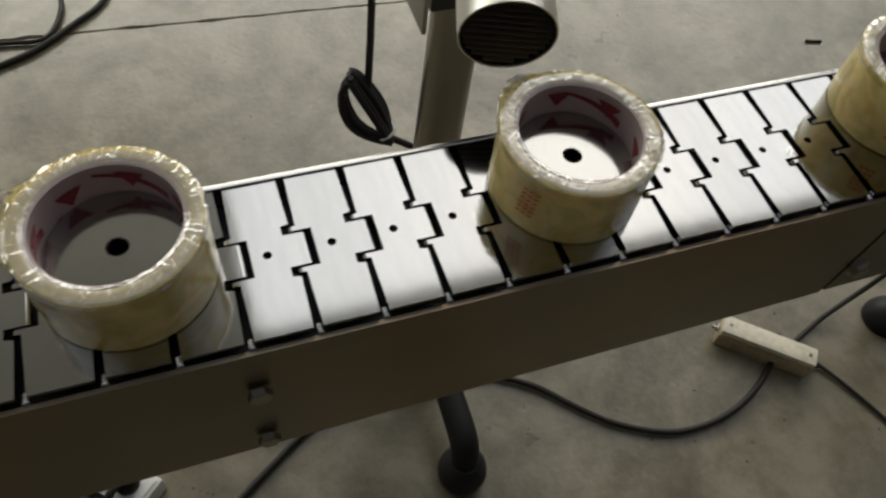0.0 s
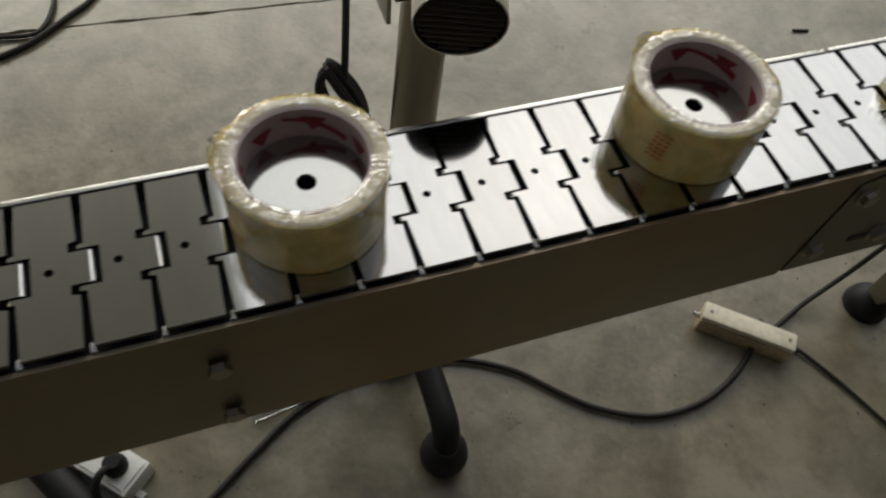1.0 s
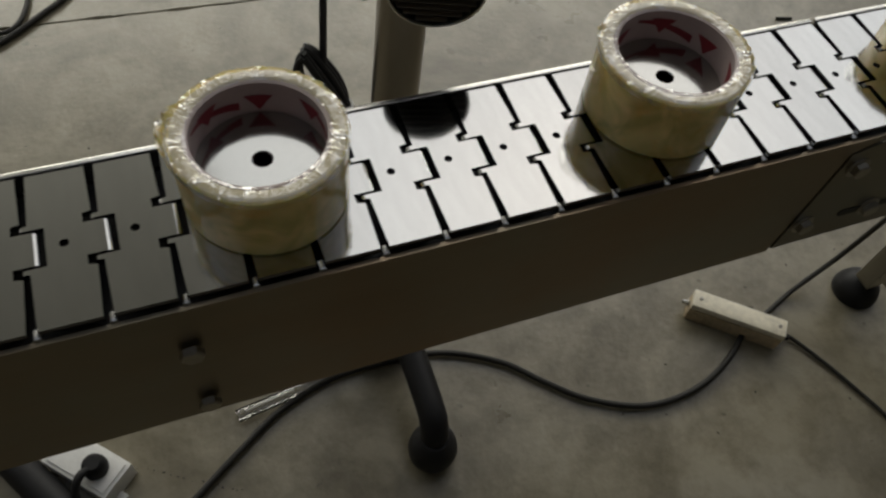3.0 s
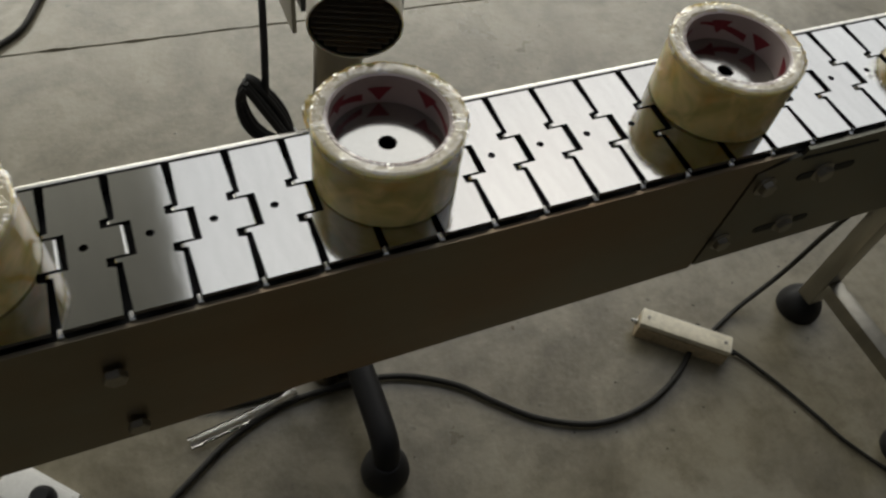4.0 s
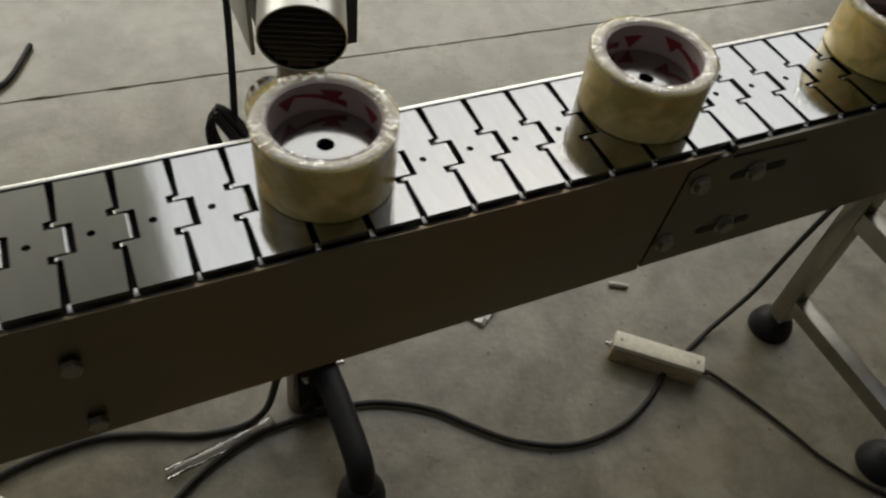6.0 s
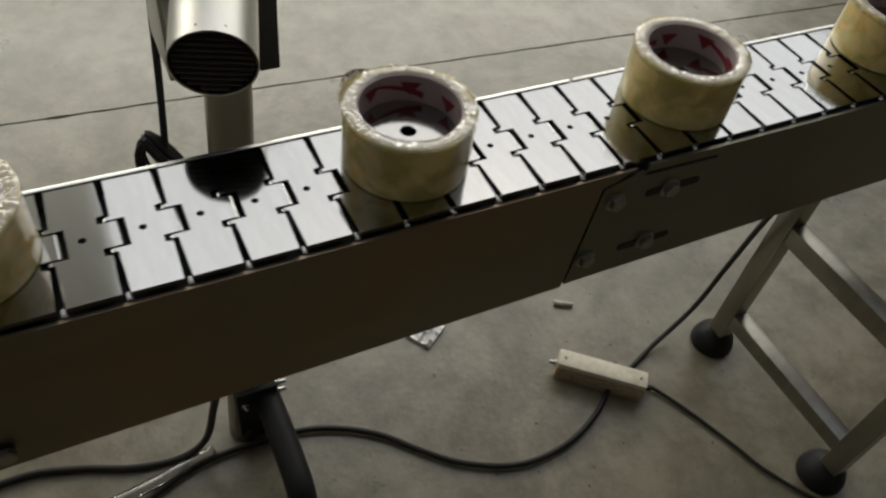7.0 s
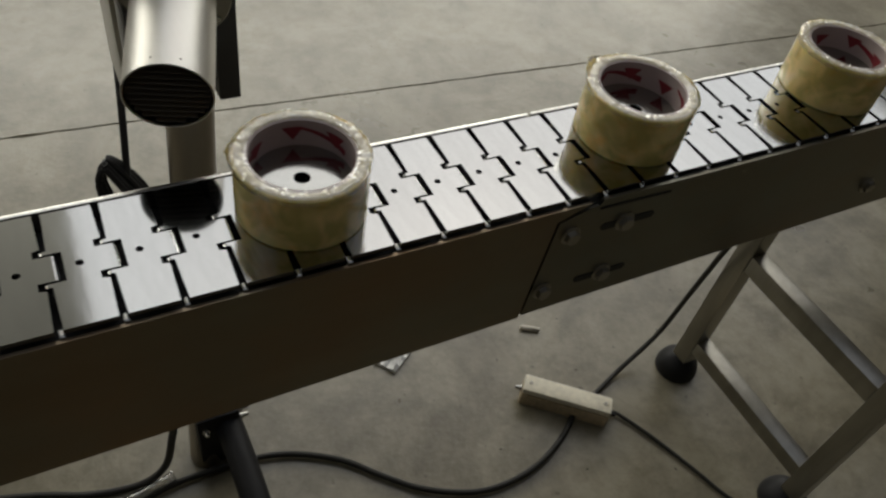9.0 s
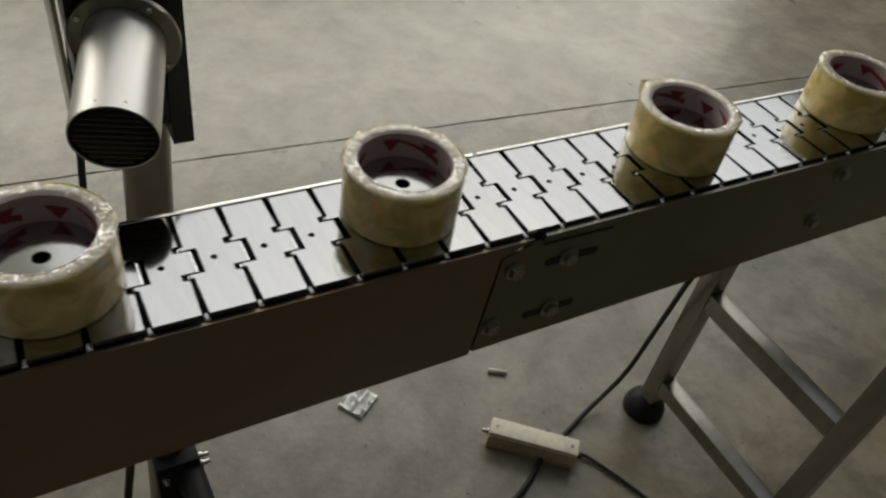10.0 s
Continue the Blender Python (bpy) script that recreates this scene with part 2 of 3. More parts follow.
def box(bm, x0, x1, y0, y1, z0, z1, bevel=0.0):
    r = bmesh.ops.create_cube(bm, size=1)
    vs = r["verts"]
    for v in vs:
        v.co = Vector(((x0 + x1) / 2 + v.co.x * (x1 - x0), (y0 + y1) / 2 + v.co.y * (y1 - y0), (z0 + z1) / 2 + v.co.z * (z1 - z0)))
    if bevel:
        es = list({e for v in vs for e in v.link_edges})
        bmesh.ops.bevel(bm, geom=es, offset=bevel, segments=2, affect="EDGES", profile=0.6)
    return bm


def beam(bm, p0, p1, w, d, bevel=0.002):
    """A rectangular bar from p0 to p1, w across x or y, d the other way."""
    p0, p1 = Vector(p0), Vector(p1)
    z = (p1 - p0)
    turn = z.to_track_quat("Z", "X").to_matrix().to_4x4()
    b2 = bmesh.new()
    box(b2, -w / 2, w / 2, -d / 2, d / 2, 0, z.length, bevel)
    bmesh.ops.transform(b2, matrix=Matrix.Translation(p0) @ turn, verts=b2.verts)
    me = bpy.data.meshes.new("tmp")
    b2.to_mesh(me)
    b2.free()
    bm.from_mesh(me)
    bpy.data.meshes.remove(me)
    return bm


def lathe(bm, profile, seg=48, m=None, closed=False):
    """Turns a profile of (radius, height) about z."""
    rings = []
    for r, z in profile:
        if r < 1e-6:
            rings.append([bm.verts.new((0, 0, z))])
        else:
            rings.append([bm.verts.new((r * math.cos(2 * math.pi * k / seg), r * math.sin(2 * math.pi * k / seg), z)) for k in range(seg)])
    pairs = list(zip(rings, rings[1:])) + ([(rings[-1], rings[0])] if closed else [])
    for a, b in pairs:
        for k in range(seg):
            j = (k + 1) % seg
            q = [a[k % len(a)], a[j % len(a)], b[j % len(b)], b[k % len(b)]]
            q = list(dict.fromkeys(q))
            if len(q) > 2:
                bm.faces.new(q)
    if m is not None:
        bmesh.ops.transform(bm, matrix=m, verts=bm.verts)
    return bm


def along(p0, p1):
    p0, p1 = Vector(p0), Vector(p1)
    return Matrix.Translation(p0) @ (p1 - p0).to_track_quat("Z", "Y").to_matrix().to_4x4()


def smooth_path(pts, per=8):
    pts = [Vector(p) for p in pts]
    q = [pts[0] * 2 - pts[1], *pts, pts[-1] * 2 - pts[-2]]
    out = []
    for i in range(1, len(q) - 2):
        a, b, c, d = q[i - 1:i + 3]
        for k in range(per):
            t = k / per
            out.append(0.5 * ((2 * b) + (c - a) * t + (2 * a - 5 * b + 4 * c - d) * t * t + (3 * b - a - 3 * c + d) * t ** 3))
    out.append(pts[-1])
    return out


def cable(bm, pts, r, seg=10, per=8):
    p = smooth_path(pts, per)
    rings = []
    up = Vector((0.13, 0.21, 0.97))
    for i, c in enumerate(p):
        d = (p[min(i + 1, len(p) - 1)] - p[max(i - 1, 0)]).normalized()
        s = d.cross(up)
        if s.length < 1e-3:
            s = d.cross(Vector((1, 0, 0)))
        s.normalize()
        u = s.cross(d)
        rings.append([bm.verts.new(c + r * (math.cos(2 * math.pi * k / seg) * s + math.sin(2 * math.pi * k / seg) * u)) for k in range(seg)])
    for a, b in zip(rings, rings[1:]):
        for k in range(seg):
            bm.faces.new((a[k], a[(k + 1) % seg], b[(k + 1) % seg], b[k]))
    bm.faces.new(rings[0])
    bm.faces.new(rings[-1])
    return bm


def hex_bolt(name, x, z, parent, r=0.0075, y=-0.006, washer=True, turn=0.3):
    """A hexagon head with washer, on a face that looks along -y."""
    bm = bmesh.new()
    if washer:
        lathe(bm, [(0, 0), (r * 1.35, 0), (r * 1.35, 0.0010), (r * 1.25, 0.0014), (0, 0.0014)], 24)
    b2 = bmesh.new()
    lathe(b2, [(0, 0.0014), (r, 0.0014), (r, 0.0055), (r * 0.86, 0.0066), (0, 0.0066)], 6)
    bmesh.ops.rotate(b2, verts=b2.verts, cent=(0, 0, 0), matrix=Matrix.Rotation(turn, 3, "Z"))
    me = bpy.data.meshes.new("tmp")
    b2.to_mesh(me)
    b2.free()
    bm.from_mesh(me)
    bpy.data.meshes.remove(me)
    bmesh.ops.transform(bm, matrix=Matrix.Translation((x, y, z)) @ Matrix.Rotation(radians(90), 4, "X"), verts=bm.verts)
    return part(name, bm, BOLT, parent, "dull hexagon head bolt")


def thing(name, x, y, z, label, category, group=""):
    ob = new(name)
    ob.empty_display_size = 0.05
    ob.location = (x, y, z)
    return tagged(ob, label, category, group)


# ---- the hall: floor with a sawn joint, added unseen walls, roof with roof lights ----
HALF = 11.0


def joint_y(x):
    return 1.067 - 0.0555 * x


def floor():
    bm = bmesh.new()
    rnd = random.Random(4)
    xs = [-HALF, -5, -2.5] + [-1.2 + 0.03 * i for i in range(150)] + [4.2, 6.5, HALF]
    cols = []
    for x in xs:
        y = joint_y(x) + rnd.uniform(-0.0012, 0.0012)
        w = rnd.choice([0.0020, 0.0024, 0.0028, 0.0028, 0.0032, 0.0055 if x < 0.2 else 0.0034])
        cols.append([bm.verts.new(c) for c in ((x, -HALF, 0), (x, y - w, 0), (x, y - w * 0.6, -0.012), (x, y + w * 0.6, -0.012), (x, y + w, 0), (x, HALF, 0))])
    for a, b in zip(cols, cols[1:]):
        for k in range(5):
            bm.faces.new((a[k], b[k], b[k + 1], a[k + 1]))
    ob = part("floor", bm, CONCRETE, smooth=False)
    return tagged(ob, "worn grey concrete floor with a sawn joint", "floor", kind="structure")


floor()


# walls stand out of view, added to enclose the daylight
def wall(name, x0, x1, y0, y1):
    tagged(part(name, box(bmesh.new(), x0, x1, y0, y1, -0.05, ROOF), WALL, smooth=False), "plain grey hall wall, unseen, added to close the hall", "wall", kind="structure")


def north_wall():
    """The unseen wall with its long high window, added to light the floor."""
    bm = bmesh.new()
    box(bm, -HALF - 0.2, BAND[0], NORTH, NORTH + 0.2, -0.05, ROOF)
    box(bm, BAND[1], HALF + 0.2, NORTH, NORTH + 0.2, -0.05, ROOF)
    box(bm, BAND[0], BAND[1], NORTH, NORTH + 0.2, -0.05, BAND[2])
    box(bm, BAND[0], BAND[1], NORTH, NORTH + 0.2, BAND[3], ROOF)
    tagged(part("wall_north", bm, WALL, smooth=False), "plain grey hall wall, unseen, with a long window added for light", "wall", kind="structure")


north_wall()
wall("wall_south", -HALF - 0.2, HALF + 0.2, -HALF - 0.2, -HALF)
wall("wall_east", HALF, HALF + 0.2, -HALF, HALF)
wall("wall_west", -HALF - 0.2, -HALF, -HALF, HALF)


def roof():
    """Roof sheet out of view, with the roof-light openings cut through it to shape the daylight."""
    bm = bmesh.new()
    xs = sorted({-HALF, HALF, *[v for s in SKYLIGHTS for v in s[:2]]})
    ys = sorted({-HALF, HALF, *[v for s in SKYLIGHTS for v in s[2:]]})
    for a, b in zip(xs, xs[1:]):
        for c, d in zip(ys, ys[1:]):
            mx, my = (a + b) / 2, (c + d) / 2
            if not any(s[0] < mx < s[1] and s[2] < my < s[3] for s in SKYLIGHTS):
                box(bm, a, b, c, d, ROOF, ROOF + 0.05)
    tagged(part("ceiling", bm, ROOFING, smooth=False), "dark roof sheeting with roof lights, out of view, shaping the daylight", "ceiling", kind="structure")


roof()

# ---- the conveyor ----
TOP = 0.6647      # upper face of the chain
PITCH = 0.0381
WIDTH = 0.107
X0, X1 = -1.95, 2.75

conveyor = thing("conveyor", 0.4, 0.05, 0.0, "stainless steel slat chain conveyor on steel legs", "conveyor")
OFF = Matrix.Translation((-0.4, -0.05, 0))


def con(name, bm, material, label="", parent=None, smooth=True):
    bmesh.ops.transform(bm, matrix=OFF, verts=bm.verts)
    return part(name, bm, material, parent or conveyor, label, smooth)


def plate_outline(points, y0, y1):
    """A flat sheet with the outline (x, z), between y0 and y1."""
    bm = bmesh.new()
    a = [bm.verts.new((x, y0, z)) for x, z in points]
    b = [bm.verts.new((x, y1, z)) for x, z in points]
    bm.faces.new(a)
    bm.faces.new(b[::-1])
    n = len(points)
    for k in range(n):
        bm.faces.new((a[k], a[(k + 1) % n], b[(k + 1) % n], b[k]))
    return bm


def frame_parts():
    # front sheets: the left one runs behind the chamfered right one
    con("side_plate", plate_outline([(X0, 0.507), (0.4385, 0.5225), (0.4470, 0.6450), (0.478, 0.6585), (X0, 0.6585)], -0.0045, -0.0015), WARM_REFLECTION_STEEL, "long brushed steel side plate")
    con("side_plate", plate_outline([(0.4405, 0.5270), (X1, 0.5370), (X1, 0.6600), (0.4895, 0.6600), (0.4862, 0.6540), (0.4800, 0.6540), (0.4485, 0.6445)], -0.0054, -0.0020), FRAME_STEEL, "brushed steel side plate with chamfered corner")
    con("joint_backing", box(bmesh.new(), 0.40, 0.60, -0.0012, 0.0, 0.530, 0.650), TRACK, "dark backing sheet behind the joint")
    # rear sheets
    con("side_plate", box(bmesh.new(), X0, 0.4800, 0.1078, 0.1115, 0.521, 0.6655, 0.0006), BRIGHT, "rear steel side plate")
    con("side_plate", box(bmesh.new(), 0.4840, X1, 0.1078, 0.1115, 0.530, 0.6655, 0.0006), BRIGHT, "rear steel side plate")
    # track under the chain
    con("chain_track", box(bmesh.new(), X0, X1, 0.004, 0.106, 0.630, 0.6480), TRACK, "black plastic wear track")
    con("bottom_sheet", box(bmesh.new(), X0, X1, 0.0, 0.107, 0.528, 0.531), FRAME_STEEL, "steel sheet between the side plates")
    # slots with bolts at the joint of the sheets
    for x, z in ((0.465, 0.626), (0.455, 0.557)):
        hexb(x, z, 0.0072)
    for x0, x1, xb, z in ((0.497, 0.556, 0.523, 0.6250), (0.490, 0.549, 0.521, 0.558)):
        n = 10
        pts = [(x0 + 0.004 - 0.004 * math.sin(math.pi * k / n), z + 0.0040 * math.cos(math.pi * k / n)) for k in range(n + 1)]
        pts += [(x1 - 0.004 + 0.004 * math.sin(math.pi * k / n), z - 0.0040 * math.cos(math.pi * k / n)) for k in range(n + 1)]
        bm = plate_outline(pts, -0.0061, -0.0053)
        con("slot", bm, TRACK, "dark adjusting slot")
        hexb(xb, z, 0.0075, 0.9)
    # narrow gap under the rolled upper edge of the right sheet
    con("edge_gap", plate_outline([(0.4880, 0.6520), (0.5650, 0.6500), (0.5650, 0.6480), (0.4880, 0.6495)], -0.0062, -0.0053), TRACK, "dark gap under the upper edge")
    for x, z in ((-0.020, 0.614), (-0.021, 0.541), (0.892, 0.636), (0.889, 0.567)):
        hexb(x, z, 0.0075, 0.1)


def hexb(x, z, r, turn=0.3):
    b = hex_bolt("bolt", x - 0.4, z, conveyor, r, -0.0054 - 0.05, x > 0.3, turn)
    return b


frame_parts()


def ball_foot(x, y, parent, r=0.036):
    bm = lathe(bmesh.new(), [(0, 0), (r, 0), (r * 1.02, 0.004), (r, 0.012), (r * 0.86, 0.026), (r * 0.55, 0.036), (r * 0.32, 0.040), (r * 0.30, 0.052), (0, 0.052)], 36, Matrix.Translation((x, y, 0)))
    return con("foot", bm, RUBBER, "round black rubber foot")


def legs():
    # stand of square steel tube
    con("stand_leg", box(bmesh.new(), 0.950, 0.980, 0.0940, 0.1240, 0.046, 0.531, 0.0025), LEG_STEEL, "square steel tube leg")
    con("stand_leg", box(bmesh.new(), 0.950, 0.980, -0.1765, -0.1465, 0.046, 0.470, 0.0025), LEG_STEEL, "square steel tube leg")
    con("stand_bar", box(bmesh.new(), 0.951, 0.979, -0.1467, 0.0942, 0.288, 0.320, 0.0020), LEG_STEEL, "steel cross bar")
    con("stand_bar", box(bmesh.new(), 0.951, 0.979, -0.1467, 0.0942, 0.080, 0.108, 0.0020), LEG_STEEL, "low steel cross bar")
    con("stand_arm", box(bmesh.new(), 0.953, 0.977, 0.0010, 0.1230, 0.5315, 0.5365, 0.0010), LEG_STEEL, "flat steel bar over the legs")
    for y in (0.109, -0.1615):
        ball_foot(0.970, y + 0.006, conveyor, 0.036)
        con("spindle", lathe(bmesh.new(), [(0, 0.040), (0.006, 0.040), (0.006, 0.043), (0.011, 0.043), (0.011, 0.0475), (0, 0.0475)], 12, Matrix.Translation((0.970, y + 0.006, 0))), BOLT, "threaded foot spindle")


legs()

# ---- the chain ----
slat_chain = thing("slat_chain", 0, 0, TOP, "running chain of bright steel slats with hinge knuckles", "conveyor chain")


def slat_mesh():
    """One slat: a steel sheet with a hinge tongue, knuckle notches and a hole, edges rounded."""
    h, th = PITCH / 2, 0.0032
    e, c = 0.0028, 0.0019            # half gaps at the rim and by the hinge
    ya, yb, yc, yd = 0.0355, 0.0420, 0.0650, 0.0715
    right = [(h - e, 0.0005), (h - c, ya - 0.001), (h - 0.0068, ya), (h - 0.0068, yb), (h + 0.0044, yb + 0.0002), (h + 0.0044, yc - 0.0002), (h - 0.0068, yc), (h - 0.0068, yd), (h - c, yd + 0.001), (h - e, WIDTH - 0.0005)]
    left = [(-h + e, WIDTH - 0.0005), (-h + c, yd + 0.0012), (-h + c, yd - 0.0012), (-h - 0.0008, yd - 0.0018), (-h - 0.0008, yc + 0.0018), (-h + 0.0106, yc + 0.0018), (-h + 0.0106, yb - 0.0018), (-h - 0.0008, yb - 0.0018), (-h - 0.0008, ya + 0.0018), (-h + c, ya + 0.0012), (-h + c, ya - 0.0012), (-h + e, 0.0005)]
    bm = bmesh.new()
    loop = [bm.verts.new((x, y, 0)) for x, y in right + left]
    es = [bm.edges.new((loop[i], loop[(i + 1) % len(loop)])) for i in range(len(loop))]
    cx, cy, r, n = 0.0012, WIDTH / 2, 0.0027, 14
    hole = [bm.verts.new((cx + r * math.cos(2 * math.pi * k / n), cy + r * math.sin(2 * math.pi * k / n), 0)) for k in range(n)]
    es += [bm.edges.new((hole[i], hole[(i + 1) % n])) for i in range(n)]
    bmesh.ops.triangle_fill(bm, use_beauty=True, use_dissolve=False, edges=es)
    # drop faces that fell into the hole
    bad = [f for f in bm.faces if (f.calc_center_median() - Vector((cx, cy, 0))).length < r * 0.9]
    bmesh.ops.delete(bm, geom=bad, context="FACES_ONLY")
    for f in bm.faces:
        if f.normal.z < 0:
            f.normal_flip()
    rim = [e for e in bm.edges if len(e.link_faces) == 1]
    # a small rounded rim, then the side walls
    grown = bmesh.ops.extrude_edge_only(bm, edges=rim)
    vs = [g for g in grown["geom"] if isinstance(g, bmesh.types.BMVert)]
    for v in vs:
        v.co.z -= 0.0010
    out = {}
    for v in vs:
        nrm = Vector((0, 0, 0))
        for f in v.link_faces:
            nrm += f.normal
        out[v] = Vector((nrm.x, nrm.y, 0)).normalized() * 0.0009 if nrm.length else Vector()
    for v, d in out.items():
        v.co += d
    es2 = [g for g in grown["geom"] if isinstance(g, bmesh.types.BMEdge) and all(v in out for v in g.verts)]
    grown = bmesh.ops.extrude_edge_only(bm, edges=es2)
    for g in grown["geom"]:
        if isinstance(g, bmesh.types.BMVert):
            g.co.z -= th
    # rolled hinge barrels under the knuckles
    for y0, y1 in ((ya + 0.0018, yb - 0.0018), (yc + 0.0018, yd - 0.0018), (yb + 0.0004, yc - 0.0004)):
        x = -h - 0.0005 if y1 - y0 < 0.01 else h + 0.0042
        b2 = lathe(bmesh.new(), [(0, 0), (0.0030, 0), (0.0030, y1 - y0), (0, y1 - y0)], 20, along((x, y0, -0.0032), (x, y1, -0.0032)))
        tmp = bpy.data.meshes.new("tmp")
        b2.to_mesh(tmp)
        b2.free()
        bm.from_mesh(tmp)
        bpy.data.meshes.remove(tmp)
    me = bpy.data.meshes.new("slat")
    bm.to_mesh(me)
    bm.free()
    me.materials.append(STEEL)
    me.shade_smooth()
    me.set_sharp_from_angle(angle=radians(50))
    return me


def pin_mesh():
    bm = lathe(bmesh.new(), [(0, -0.0030), (0.0016, -0.0030), (0.0024, -0.0022), (0.0026, -0.0010), (0.0026, 0.0035), (0, 0.0035)], 12)
    bmesh.ops.transform(bm, matrix=Matrix.Rotation(radians(-90), 4, "X"), verts=bm.verts)
    me = bpy.data.meshes.new("hinge_pin")
    bmesh.ops.recalc_face_normals(bm, faces=bm.faces)
    bm.to_mesh(me)
    bm.free()
    me.materials.append(BRIGHT)
    me.shade_smooth()
    me.set_sharp_from_angle(angle=radians(40))
    return me


def chain():
    slat, pin = slat_mesh(), pin_mesh()
    rnd = random.Random(8)
    for n in range(-50, 37):
        s = new("slat", slat)
        s.parent = slat_chain
        s.location = (n * PITCH, 0, 0)
        s.rotation_euler = (radians(rnd.uniform(-0.15, 0.15)), radians(rnd.uniform(-0.35, 0.35)), 0)
        q = new("hinge_pin", pin)
        q.parent = slat_chain
        q.location = ((n + 0.5) * PITCH + 0.0008, 0.0010, -0.0064)


chain()

# ---- rolls of tape ----
R_OUT, R_IN, ROLL_H, ROLL_Y = 0.0489, 0.0378, 0.0492, 0.0610


def on_wall(bm, r, cells):
    """Adds patches of (angle, height) outlines to the inside of a cylinder of radius r."""
    for cell in cells:
        vs = [bm.verts.new((r * math.cos(a), r * math.sin(a), z)) for a, z in cell]
        bm.faces.new(vs)


def tape_roll(seed, marked):
    rnd = random.Random(seed)
    roll = thing("tape_roll", 0, 0, 0, "yellowish clear packing tape roll in crinkled film" + (", orange print" if marked else ""), "tape roll", "tape rolls on the chain")
    b = 0.0012
    part("tape", lathe(bmesh.new(), [(R_IN + 0.003, 0.0), (R_OUT - b, 0.0), (R_OUT, b), (R_OUT, ROLL_H - b), (R_OUT - b, ROLL_H), (R_IN + 0.003, ROLL_H)], 96, None, True), TAPE, roll, "yellowish wound tape")
    part("tape_edge", lathe(bmesh.new(), [(R_IN + 0.0028, ROLL_H + 0.0002), (R_IN + 0.0036, ROLL_H + 0.0007), (R_OUT - 0.0045, ROLL_H + 0.0009), (R_OUT - 0.0012, ROLL_H + 0.0004)], 96), RIM, roll, "glossy greyish tape edge")
    core = part("core", lathe(bmesh.new(), [(R_IN, 0), (R_IN + 0.0028, 0), (R_IN + 0.0028, ROLL_H), (R_IN + 0.0020, ROLL_H + 0.0006), (R_IN, ROLL_H)], 96, None, True), CORE, roll, "pinkish white cardboard core with red print")
    # red print on the inside of the core: triangles and slanting bands
    ph = rnd.uniform(0, 6.28)
    for k in range(7):
        a = ph + k * 2 * math.pi / 7
        zc, s = 0.0375 - 0.0035 * (k % 2), 0.0085
        da = s / R_IN
        bm = bmesh.new()
        on_wall(bm, R_IN - 0.0004, [[(a - da, zc + 0.006), (a - da / 2, zc), (a, zc - 0.006), (a + da / 2, zc), (a + da, zc + 0.006), (a + da / 2, zc + 0.006), (a, zc + 0.006), (a - da / 2, zc + 0.006)]])
        part("red_triangle", bm, RED, core)
    for k in range(3):
        a0 = ph + 0.9 + k * 2.1
        bm = bmesh.new()
        steps = 10
        for i in range(steps):
            u, v = i / steps, (i + 1) / steps
            on_wall(bm, R_IN - 0.0004, [[(a0 + 1.1 * u, 0.030 + 0.012 * u), (a0 + 1.1 * v, 0.030 + 0.012 * v), (a0 + 1.1 * v, 0.036 + 0.012 * v - 0.004 * v), (a0 + 1.1 * u, 0.036 + 0.012 * u - 0.004 * u)]])
        part("red_band", bm, RED, core)
    part("core_disc", lathe(bmesh.new(), [(0.0056, 0.0262), (0.0056, 0.0243), (R_IN - 0.0002, 0.0243), (R_IN - 0.0002, 0.0262), (R_IN - 0.0008, 0.0268), (0.0062, 0.0268)], 72, None, True), DISC, roll, "smooth satin steel disc with a round hole")
    # shrink film: smooth round the side, puckered in radial folds over the upper edge
    bm = bmesh.new()
    seg = 150
    prof = [(R_OUT + 0.0006, ROLL_H - 0.0045 + 0.0039 * k / 4) for k in range(5)]
    prof += [(R_OUT + 0.0006, ROLL_H + 0.0010), (R_OUT - 0.0022, ROLL_H + 0.0020), (R_OUT - 0.0052, ROLL_H + 0.0020), (R_OUT - 0.0080, ROLL_H + 0.0018), (R_IN + 0.0006, ROLL_H + 0.0010)]
    lathe(bm, prof, seg)
    for v in bm.verts:
        a = math.atan2(v.co.y, v.co.x)
        rr = math.hypot(v.co.x, v.co.y)
        top = min(1.0, max(0.0, (v.co.z - ROLL_H * 0.80) / (ROLL_H * 0.20)))
        fold = noise.noise(Vector((math.cos(a) * 9 + seed, math.sin(a) * 9, rr * 90))) + 0.6 * noise.noise(Vector((math.cos(a) * 24, math.sin(a) * 24 + seed, rr * 160)))
        wide = noise.noise(Vector((math.cos(a) * 3, math.sin(a) * 3 - seed, v.co.z * 60)))
        rad = Vector((v.co.x, v.co.y, 0)).normalized()
        v.co += rad * (0.0005 * abs(wide) + 0.0010 * top * abs(fold)) + Vector((0, 0, 0.0009 * top * abs(fold)))
    part("film", bm, FILM, roll, "thin crinkled clear shrink film", smooth=False).visible_shadow = False
    # a loose flap of film standing off the rim
    bm = bmesh.new()
    a0 = rnd.uniform(1.6, 2.6)
    rows = []
    for i in range(15):
        a = a0 + i * 0.085
        lift = math.sin(math.pi * i / 14)
        row = []
        for j in range(4):
            r2 = R_OUT + 0.0012 + 0.0010 * j * lift + 0.0012 * noise.noise(Vector((i * 0.9, j * 0.7, seed)))
            row.append(bm.verts.new((r2 * math.cos(a), r2 * math.sin(a), ROLL_H - 0.004 + 0.0030 * j * (0.4 + lift) + 0.0012 * noise.noise(Vector((i * 1.3, j, seed + 4))))))
        rows.append(row)
    for p, q in zip(rows, rows[1:]):
        for j in range(3):
            bm.faces.new((p[j], q[j], q[j + 1], p[j + 1]))
